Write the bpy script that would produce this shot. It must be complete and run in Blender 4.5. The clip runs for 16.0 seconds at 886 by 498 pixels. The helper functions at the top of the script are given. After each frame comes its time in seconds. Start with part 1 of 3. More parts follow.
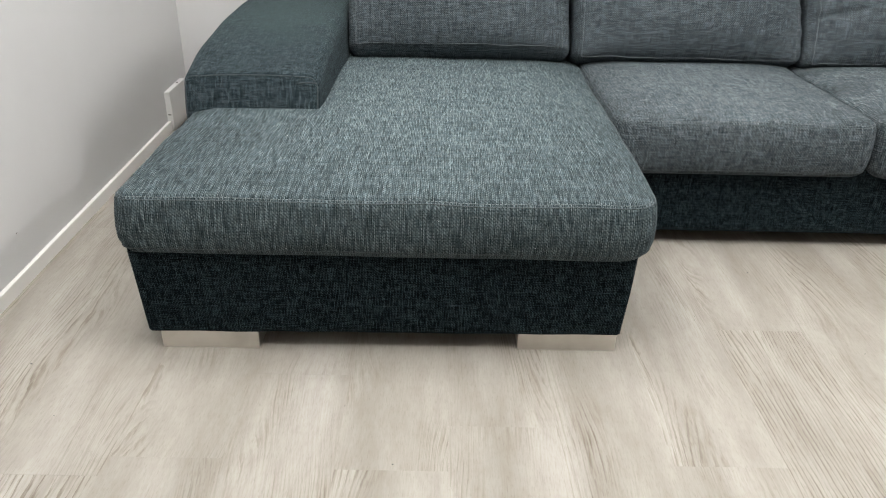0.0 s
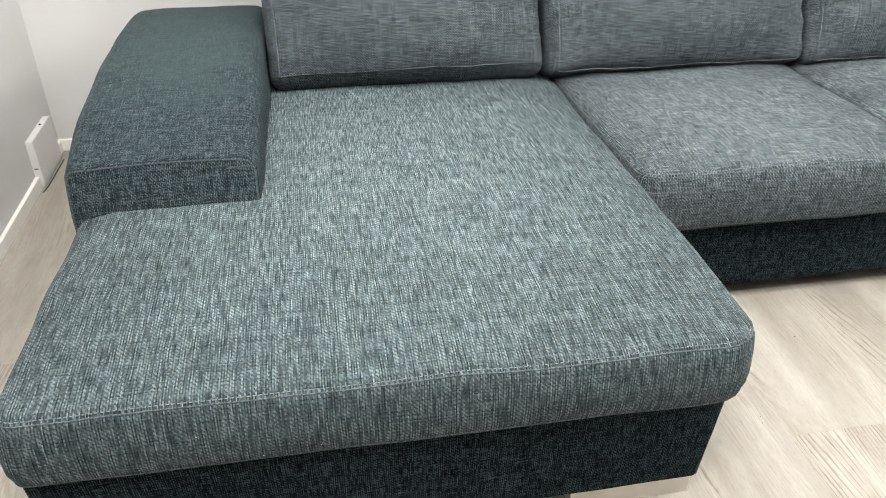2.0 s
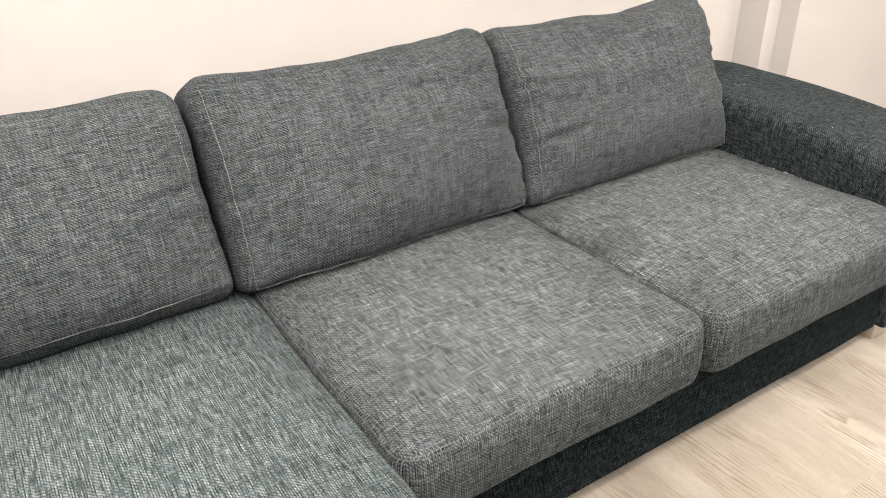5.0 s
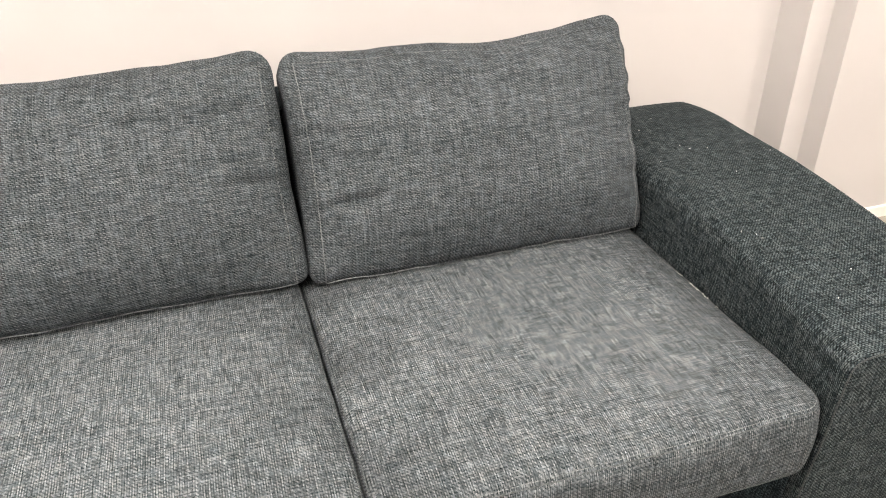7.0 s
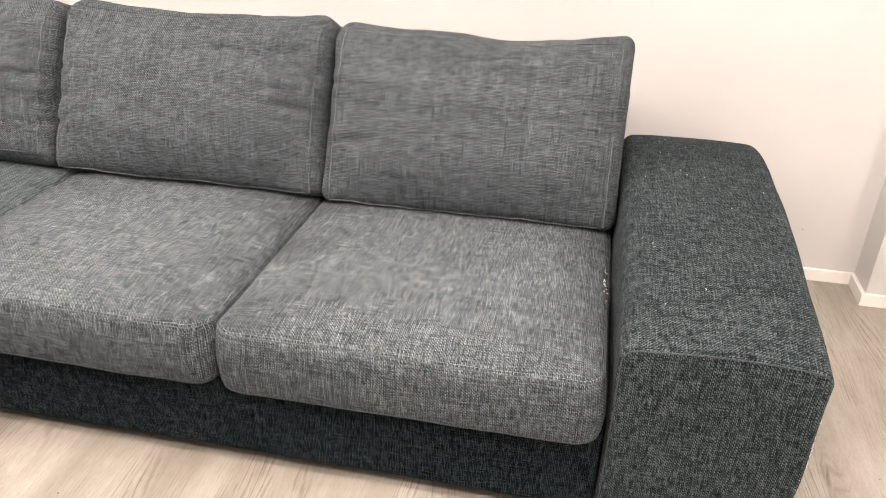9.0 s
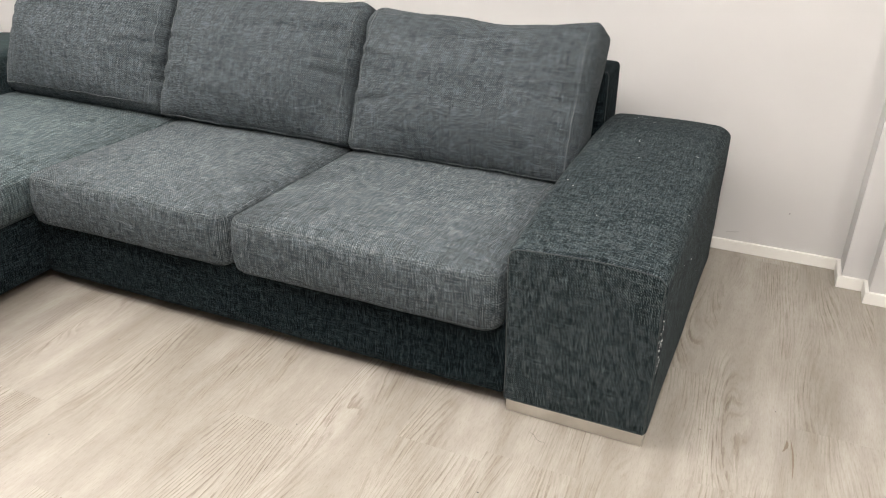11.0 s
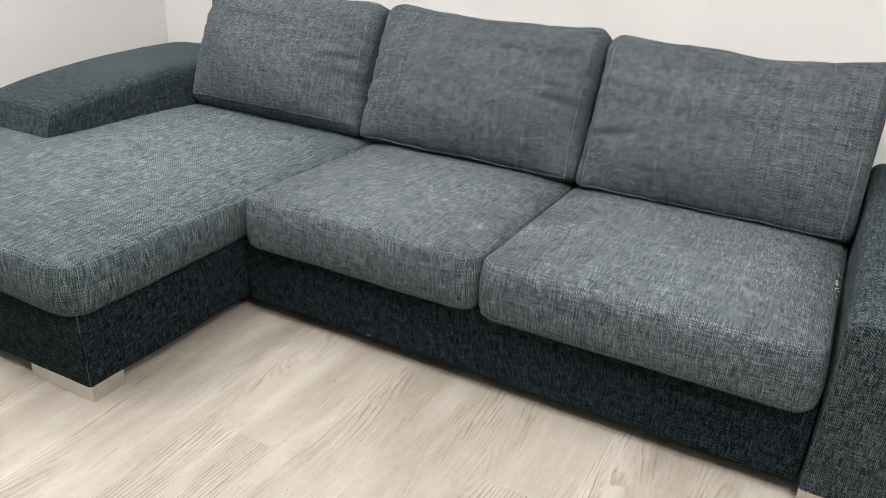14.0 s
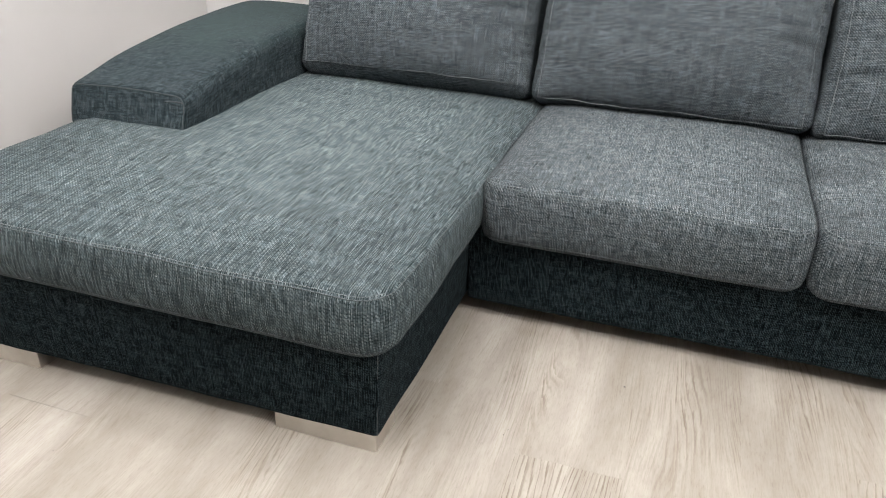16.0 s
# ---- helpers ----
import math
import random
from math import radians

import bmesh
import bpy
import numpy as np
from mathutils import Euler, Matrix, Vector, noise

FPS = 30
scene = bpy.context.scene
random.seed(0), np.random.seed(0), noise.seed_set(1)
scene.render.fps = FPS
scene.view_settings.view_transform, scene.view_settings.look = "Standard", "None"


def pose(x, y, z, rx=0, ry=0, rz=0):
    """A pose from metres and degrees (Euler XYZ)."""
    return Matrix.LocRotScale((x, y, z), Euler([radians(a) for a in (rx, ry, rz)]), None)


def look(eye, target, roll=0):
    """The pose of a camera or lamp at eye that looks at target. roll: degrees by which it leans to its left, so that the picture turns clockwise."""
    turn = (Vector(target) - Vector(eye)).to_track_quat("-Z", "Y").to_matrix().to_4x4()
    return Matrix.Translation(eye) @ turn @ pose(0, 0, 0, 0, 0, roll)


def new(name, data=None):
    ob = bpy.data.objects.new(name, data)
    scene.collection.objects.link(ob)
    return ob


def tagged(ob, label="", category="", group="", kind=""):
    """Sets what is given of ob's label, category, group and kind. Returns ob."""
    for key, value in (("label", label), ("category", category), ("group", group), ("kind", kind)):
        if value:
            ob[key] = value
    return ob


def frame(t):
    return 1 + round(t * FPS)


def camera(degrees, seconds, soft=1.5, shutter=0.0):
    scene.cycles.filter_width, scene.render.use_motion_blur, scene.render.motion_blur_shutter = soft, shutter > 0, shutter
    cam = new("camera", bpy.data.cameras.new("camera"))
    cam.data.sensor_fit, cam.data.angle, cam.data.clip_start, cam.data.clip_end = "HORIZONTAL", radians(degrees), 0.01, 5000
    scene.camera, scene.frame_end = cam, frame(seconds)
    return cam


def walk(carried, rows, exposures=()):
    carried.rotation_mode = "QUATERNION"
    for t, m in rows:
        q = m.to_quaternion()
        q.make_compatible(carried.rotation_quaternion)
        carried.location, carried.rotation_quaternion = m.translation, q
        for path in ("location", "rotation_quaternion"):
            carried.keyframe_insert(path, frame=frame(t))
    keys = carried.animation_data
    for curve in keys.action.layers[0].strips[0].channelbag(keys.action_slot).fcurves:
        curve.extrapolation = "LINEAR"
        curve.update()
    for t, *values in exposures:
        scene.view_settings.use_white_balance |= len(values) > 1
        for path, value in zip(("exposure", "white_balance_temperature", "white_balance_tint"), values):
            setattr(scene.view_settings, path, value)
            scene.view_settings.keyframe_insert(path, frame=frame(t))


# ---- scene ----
cam = camera(59.5, 16.0, soft=1.1)
PATH = [
    (0, (0.002, 0.015, 1.075), (0.008, 1.78, 0.134), 1.2),
    (0.5, (-0.146, 0.162, 1.088), (-0.09, 1.899, 0.097), 1.0),
    (1, (-0.196, 0.318, 1.107), (-0.07, 2.023, 0.067), 0.9),
    (1.5, (-0.181, 0.506, 1.138), (0.019, 2.184, 0.07), 0.6),
    (2, (-0.202, 0.637, 1.174), (0.081, 2.296, 0.095), 0.2),
    (2.5, (-0.264, 0.79, 1.205), (0.101, 2.447, 0.146), -0.5),
    (3, (-0.3, 0.884, 1.233), (0.155, 2.535, 0.201), -1.2),
    (3.5, (-0.254, 0.969, 1.258), (0.319, 2.601, 0.254), -1.3),
    (4, (-0.174, 1.04, 1.291), (0.536, 2.628, 0.304), -1.2),
    (4.5, (-0.063, 1.118, 1.292), (0.773, 2.65, 0.316), -1.4),
    (5, (0.058, 1.234, 1.304), (0.983, 2.714, 0.326), -1.4),
    (5.2, (0.098, 1.274, 1.296), (1.065, 2.729, 0.322), -1.1),
    (7.3, (1.191, 1.331, 1.275), (1.637, 2.986, 0.245), 0.6),
    (7.5, (1.238, 1.338, 1.262), (1.656, 3.011, 0.247), 2.1),
    (8, (1.446, 1.2, 1.273), (1.557, 2.919, 0.256), 1.8),
    (8.5, (1.651, 1.04, 1.282), (1.52, 2.772, 0.29), 1.9),
    (9, (1.887, 0.895, 1.267), (1.559, 2.624, 0.316), 1.6),
    (9.2, (1.947, 0.821, 1.268), (1.56, 2.544, 0.329), 1.6),
    (11.3, (2.508, 0.564, 1.248), (1.772, 2.193, 0.35), 0.7),
    (11.5, (2.519, 0.568, 1.24), (1.766, 2.184, 0.334), 0.6),
    (12, (2.518, 0.542, 1.183), (1.754, 2.15, 0.273), 0.7),
    (12.5, (2.468, 0.516, 1.172), (1.694, 2.118, 0.258), 1.0),
    (13, (2.255, 0.443, 1.174), (1.481, 2.05, 0.27), 1.6),
    (13.5, (2.046, 0.405, 1.19), (1.259, 2.022, 0.315), 2.5),
    (14, (1.897, 0.537, 1.203), (1.06, 2.141, 0.352), 2.6),
    (14.5, (1.706, 0.578, 1.212), (0.87, 2.193, 0.381), 2.8),
    (15, (1.427, 0.493, 1.193), (0.625, 2.114, 0.34), 2.5),
    (15.5, (1.173, 0.449, 1.158), (0.468, 2.088, 0.254), 2.0),
    (16, (0.917, 0.452, 1.131), (0.36, 2.112, 0.164), 1.1),
]
EXPOSURES = [(0.0, -0.06, 6400, 8), (0.8, -0.02, 6400, 8), (1.5, 0.24, 6450, 8), (2.0, 0.45, 6550, 8), (3.0, 0.50, 6650, 9), (4.0, 0.40, 7120, 14), (5.0, 0.35, 7520, 16),
             (7.4, 0.44, 7500, 18), (8.2, 0.50, 7600, 20), (9.0, 0.50, 7600, 20), (11.3, 0.0, 6800, 11), (13.0, -0.10, 6700, 10), (14.5, 0.18, 6600, 11), (16.0, 0.16, 6600, 12)]
walk(cam, [(t, look(eye, target, roll)) for t, eye, target, roll in PATH], EXPOSURES)

# ---- world and lamps ----
world = bpy.data.worlds.new("world")
scene.world = world
world.use_nodes = True
world.node_tree.nodes["Background"].inputs["Color"].default_value = (0.9, 0.95, 1.0, 1)
world.node_tree.nodes["Background"].inputs["Strength"].default_value = 0.02
CEILING = 2.55
# the first two follow the cast shadows; the others are unseen fill lamps
LAMPS = [(-0.38, 0.60, 0.15, 50.0), (2.42, 0.52, 0.09, 112.0), (-0.50, 1.85, 0.24, 50.0), (0.60, 1.30, 0.24, 40.0), (1.70, 1.30, 0.24, 30.0),
         (3.55, 1.30, 0.24, 58.0), (1.1, -2.2, 0.24, 6.0)]
for lx, ly, wide, watts in LAMPS:
    lamp = bpy.data.lights.new("unseen_lamp_light", "POINT")
    lamp.shadow_soft_size, lamp.energy = wide / 2, watts
    lamp.color = (1.0, 0.985, 0.965)
    new("unseen_lamp_light", lamp).matrix_world = pose(lx, ly, CEILING - 0.20)


# ---- materials ----
class Nodes:
    """A short way to write node materials."""

    def __init__(self, name):
        self.mat = bpy.data.materials.new(name)
        self.mat.use_nodes = True
        self.tree = self.mat.node_tree
        self.bsdf = self.tree.nodes["Principled BSDF"]

    def add(self, kind, **values):
        n = self.tree.nodes.new(kind)
        for key, v in values.items():
            if key == "op":
                n.operation = v
            elif key == "blend":
                n.data_type, n.blend_type = "RGBA", v
            else:
                n.inputs[key].default_value = v
        return n

    def join(self, a, b):
        self.tree.links.new(a, b)

    def math(self, op, a, b=0.0, c=0.0):
        n = self.add("ShaderNodeMath", op=op)
        for k, v in enumerate((a, b, c)):
            if isinstance(v, (int, float)):
                n.inputs[k].default_value = v
            else:
                self.join(v, n.inputs[k])
        return n.outputs[0]

    def coords(self, which="Object"):
        return self.add("ShaderNodeTexCoord").outputs[which]

    def scaled(self, vec, sx, sy, sz, offset=None):
        n = self.add("ShaderNodeMapping")
        self.join(vec, n.inputs["Vector"])
        n.inputs["Scale"].default_value = (sx, sy, sz)
        if offset is not None:
            self.join(offset, n.inputs["Location"])
        return n.outputs[0]

    def noise(self, vec, scale, detail=2.0, rough=0.5, distort=0.0):
        n = self.add("ShaderNodeTexNoise", Scale=scale, Detail=detail, Roughness=rough, Distortion=distort)
        self.join(vec, n.inputs["Vector"])
        return n.outputs["Fac"]

    def ramp(self, fac, *stops):
        n = self.add("ShaderNodeValToRGB")
        self.join(fac, n.inputs["Fac"])
        el = n.color_ramp.elements
        while len(el) < len(stops):
            el.new(0.5)
        for e, (p, c) in zip(el, stops):
            e.position, e.color = p, (*c, 1) if len(c) == 3 else c
        return n.outputs["Color"]

    def mix(self, blend, fac, a, b):
        n = self.add("ShaderNodeMix", blend=blend)
        for sock, v in ((n.inputs[0], fac), (n.inputs[6], a), (n.inputs[7], b)):
            if isinstance(v, (int, float)):
                sock.default_value = v
            elif isinstance(v, tuple):
                sock.default_value = (*v, 1)
            else:
                self.join(v, sock)
        return n.outputs[2]

    def bump(self, height, strength, distance):
        n = self.add("ShaderNodeBump", Strength=strength, Distance=distance)
        self.join(height, n.inputs["Height"])
        self.join(n.outputs[0], self.bsdf.inputs["Normal"])

    def finish(self, colour=None, rough=0.5, metal=0.0, spec=0.5):
        if colour is not None:
            if isinstance(colour, tuple):
                self.bsdf.inputs["Base Color"].default_value = (*colour, 1)
            else:
                self.join(colour, self.bsdf.inputs["Base Color"])
        if isinstance(rough, (int, float)):
            self.bsdf.inputs["Roughness"].default_value = rough
        else:
            self.join(rough, self.bsdf.inputs["Roughness"])
        self.bsdf.inputs["Metallic"].default_value = metal
        self.bsdf.inputs["Specular IOR Level"].default_value = spec
        return self.mat


def fabric(name, dark, mid, light, warp=2.3, weft=1.5, accent=0.55, cross=0.30, sheen=0.02, worn=0.10, spec=0.08, run=26, thread=0.0017, twill=0.11, grain=0.12, rib=0.17, faded=None, paler=1.0, spots=()):
    """Melange twill of warp threads along v and weft threads along u, each with its own shade; the UV map is in metres.
    warp, weft: how far the shade of the threads varies along them; accent, cross: thin dark and pale threads along v
    and along u; rib: how far every other warp thread is darker; spots: painted light on the cushion tops and the worn
    place on the arm, each one's centre, reach and share; paler: the gain that paints top light into the colour; faded:
    the colour where the nap is gone."""
    k = Nodes(name)
    uv = k.coords("UV")
    sep = k.add("ShaderNodeSeparateXYZ")
    k.join(uv, sep.inputs[0])
    u, v = sep.outputs[0], sep.outputs[1]
    sway = k.math("MULTIPLY", k.math("SUBTRACT", k.noise(k.scaled(uv, 14, 14, 1), 1.0, 2.0), 0.5), 0.004)
    iu = k.math("FLOOR", k.math("DIVIDE", k.math("ADD", u, sway), thread))
    iv = k.math("FLOOR", k.math("DIVIDE", k.math("ADD", v, sway), thread))

    def shade(a, b, along, detail=1.0, gap=0.0):
        at = k.add("ShaderNodeCombineXYZ")
        k.join(k.math("MULTIPLY_ADD", a, 7.313, gap), at.inputs[0])
        k.join(k.math("MULTIPLY", b, along), at.inputs[1])
        return k.noise(at.outputs[0], 1.0, detail, 0.6)

    def own(a, gap):
        n = k.add("ShaderNodeTexWhiteNoise")
        n.noise_dimensions = "1D"
        k.join(k.math("ADD", a, gap), n.inputs["W"])
        return n.outputs["Value"]

    along_v = k.math("MULTIPLY", k.math("SUBTRACT", shade(iu, v, run), 0.5), warp)
    along_v = k.math("ADD", along_v, k.math("MULTIPLY", k.math("SUBTRACT", own(iu, 0.5), 0.5), 0.10))
    along_u = k.math("MULTIPLY", k.math("SUBTRACT", shade(k.math("ADD", iv, 5000.0), u, run * 0.8), 0.5), weft)
    along_u = k.math("ADD", along_u, k.math("MULTIPLY", k.math("SUBTRACT", own(iv, 9000.5), 0.5), 0.14))
    over = k.math("LESS_THAN", k.math("FRACT", k.math("DIVIDE", k.math("ADD", iu, iv), 4.0)), 0.5)
    face = k.math("MULTIPLY_ADD", over, 0.5, 0.25)
    tone = k.math("ADD", k.math("MULTIPLY", along_v, face), k.math("MULTIPLY", along_u, k.math("SUBTRACT", 1.0, face)))
    tone = k.math("ADD", k.math("ADD", tone, 0.5), k.math("MULTIPLY", k.math("SUBTRACT", over, 0.5), twill))
    tone = k.math("MULTIPLY_ADD", k.math("SUBTRACT", k.math("MODULO", k.math("ABSOLUTE", iu), 2.0), 0.5), rib, tone)
    cell = k.add("ShaderNodeCombineXYZ")
    k.join(iu, cell.inputs[0])
    k.join(iv, cell.inputs[1])
    knit = k.add("ShaderNodeTexWhiteNoise")
    knit.noise_dimensions = "2D"
    k.join(cell.outputs[0], knit.inputs["Vector"])
    tone = k.math("ADD", tone, k.math("MULTIPLY", k.math("SUBTRACT", knit.outputs["Value"], 0.5), grain))
    patches = k.noise(k.scaled(uv, 11, 7, 1), 1.0, 4.0, 0.6)
    tone = k.math("ADD", tone, k.math("MULTIPLY", k.math("SUBTRACT", patches, 0.5), worn))
    colour = k.ramp(tone, (0.26, dark), (0.50, mid), (0.76, light))
    # slub threads: crisp dark dashes and paler ones beside them
    slub = shade(iu, v, run * 0.85, 1.0, 4111.0)
    colour = k.mix("MULTIPLY", accent, colour, k.ramp(slub, (0.33, (0.10, 0.11, 0.12)), (0.42, (0.96, 0.96, 0.96)), (0.58, (1.04, 1.04, 1.04)), (0.70, (1.9, 1.9, 1.9))))
    slub = shade(k.math("ADD", iv, 7000.0), u, run * 0.6, 1.0, 911.0)
    colour = k.mix("MULTIPLY", cross, colour, k.ramp(slub, (0.33, (0.16, 0.17, 0.18)), (0.42, (0.96, 0.96, 0.96)), (0.58, (1.04, 1.04, 1.04)), (0.70, (2.0, 2.0, 2.0))))
    # patches: light painted on cushion tops, or the arm's worn nap
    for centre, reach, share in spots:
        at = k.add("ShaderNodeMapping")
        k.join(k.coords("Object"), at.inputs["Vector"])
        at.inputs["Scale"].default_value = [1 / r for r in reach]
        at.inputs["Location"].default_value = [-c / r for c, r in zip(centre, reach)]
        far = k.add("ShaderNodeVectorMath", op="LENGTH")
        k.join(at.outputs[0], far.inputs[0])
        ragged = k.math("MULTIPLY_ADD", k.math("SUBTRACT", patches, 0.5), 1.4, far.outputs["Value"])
        rubbed_or_lit = k.ramp(ragged, (0.35, (share, share, share)), (1.05, (0.0, 0.0, 0.0)))
        colour = k.mix("MIX", rubbed_or_lit, colour, faded) if faded else k.mix("MULTIPLY", rubbed_or_lit, colour, (paler, paler * 0.995, paler * 0.985))
    tint = k.noise(k.scaled(uv, 55, 55, 1), 1.0, 3.0)
    colour = k.mix("MULTIPLY", 0.20, colour, k.ramp(tint, (0.38, (0.74, 0.9, 1.0)), (0.62, (1.0, 0.93, 0.84))))
    k.bump(tone, 0.35, 0.0014)
    k.bsdf.inputs["Sheen Weight"].default_value = sheen
    k.bsdf.inputs["Sheen Roughness"].default_value = 0.45
    k.bsdf.inputs["Sheen Tint"].default_value = (0.75, 0.9, 0.95, 1)
    return k.finish(colour, 0.92, 0.0, spec)


# chaise and seat tops are painted paler than their fronts, as light falls
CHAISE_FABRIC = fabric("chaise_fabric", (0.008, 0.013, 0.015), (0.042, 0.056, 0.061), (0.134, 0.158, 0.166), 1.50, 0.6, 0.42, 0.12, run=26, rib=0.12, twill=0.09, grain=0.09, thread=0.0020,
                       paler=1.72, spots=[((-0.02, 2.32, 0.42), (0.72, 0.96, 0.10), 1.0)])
# the same painted top light on both seat cushions
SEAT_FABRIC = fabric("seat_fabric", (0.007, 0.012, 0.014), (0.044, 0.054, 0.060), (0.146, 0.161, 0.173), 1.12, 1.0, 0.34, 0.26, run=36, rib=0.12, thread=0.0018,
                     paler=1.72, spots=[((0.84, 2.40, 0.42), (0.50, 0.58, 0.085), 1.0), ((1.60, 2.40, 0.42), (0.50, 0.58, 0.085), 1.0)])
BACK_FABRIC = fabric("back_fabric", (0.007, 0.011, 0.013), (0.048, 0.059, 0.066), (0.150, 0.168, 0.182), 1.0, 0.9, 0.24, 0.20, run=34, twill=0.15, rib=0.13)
ARM_FABRIC = fabric("arm_fabric", (0.003, 0.005, 0.006), (0.0160, 0.0228, 0.0258), (0.096, 0.117, 0.125), 1.3, 1.2, 0.30, 0.30, 0.02, 0.08, 0.05, 42, twill=0.15, rib=0.14)
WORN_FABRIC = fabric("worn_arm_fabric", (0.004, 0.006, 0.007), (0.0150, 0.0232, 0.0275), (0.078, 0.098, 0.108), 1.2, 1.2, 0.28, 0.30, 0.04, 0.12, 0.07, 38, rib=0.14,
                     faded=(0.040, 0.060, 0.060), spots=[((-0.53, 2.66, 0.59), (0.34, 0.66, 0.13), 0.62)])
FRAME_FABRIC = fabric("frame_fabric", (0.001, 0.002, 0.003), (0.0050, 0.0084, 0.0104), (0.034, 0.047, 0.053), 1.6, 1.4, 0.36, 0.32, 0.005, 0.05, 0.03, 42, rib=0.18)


def thread_material():
    k = Nodes("thread")
    n = k.noise(k.coords("Object"), 300, 2)
    return k.finish(k.ramp(n, (0.35, (0.06, 0.073, 0.078)), (0.65, (0.19, 0.214, 0.22))), 0.8, 0, 0.2)


THREAD = thread_material()


def piping_material():
    k = Nodes("dark_seam")
    n = k.noise(k.coords("Object"), 400, 2)
    return k.finish(k.ramp(n, (0.35, (0.014, 0.019, 0.022)), (0.65, (0.075, 0.088, 0.092))), 0.9, 0, 0.2)


SEAM = piping_material()


def seat_seam_material():
    k = Nodes("seat_seam")
    n = k.noise(k.coords("Object"), 330, 2)
    return k.finish(k.ramp(n, (0.35, (0.030, 0.039, 0.043)), (0.65, (0.115, 0.132, 0.138))), 0.9, 0, 0.2)


PALE_SEAM = seat_seam_material()


def worn_seam_material():
    k = Nodes("worn_seam")
    p = k.coords("Object")
    n = k.math("ADD", k.math("MULTIPLY", k.noise(p, 260, 2), 0.5), k.math("MULTIPLY", k.noise(p, 9, 3), 0.5))
    return k.finish(k.ramp(n, (0.42, (0.022, 0.028, 0.032)), (0.60, (0.15, 0.168, 0.175))), 0.85, 0, 0.2)


WORN_SEAM = worn_seam_material()


def paint(name, colour, dirt, rough=0.55, relief=0.10):
    k = Nodes(name)
    p = k.coords("Object")
    broad = k.noise(p, 1.7, 5, 0.6)
    fine = k.noise(k.scaled(p, 1, 1, 0.6), 90, 3)
    c = k.ramp(broad, (0.35, dirt), (0.62, colour))
    k.bump(k.math("ADD", fine, k.math("MULTIPLY", broad, 0.6)), relief, 0.002)
    return k.finish(c, k.math("ADD", k.math("MULTIPLY", broad, 0.15), rough - 0.07), 0, 0.35)


WALL = paint("wall_paint", (0.565, 0.560, 0.555), (0.542, 0.537, 0.532))
# unseen walls, darkened only to bounce less light onto the sofa's front
LOW_BOUNCE_WALL = paint("low_bounce_wall_paint", (0.22, 0.216, 0.21), (0.20, 0.196, 0.19))
CEIL = paint("ceiling_paint", (0.82, 0.81, 0.80), (0.79, 0.78, 0.77), 0.8)
TRIM = paint("trim_paint", (0.83, 0.815, 0.78), (0.77, 0.755, 0.72), 0.38, 0.05)
BOX_PAINT = paint("cable_box_paint", (0.64, 0.632, 0.62), (0.61, 0.602, 0.59), 0.45, 0.03)
PLASTIC = paint("white_plastic", (0.82, 0.81, 0.79), (0.79, 0.78, 0.76), 0.35, 0.03)


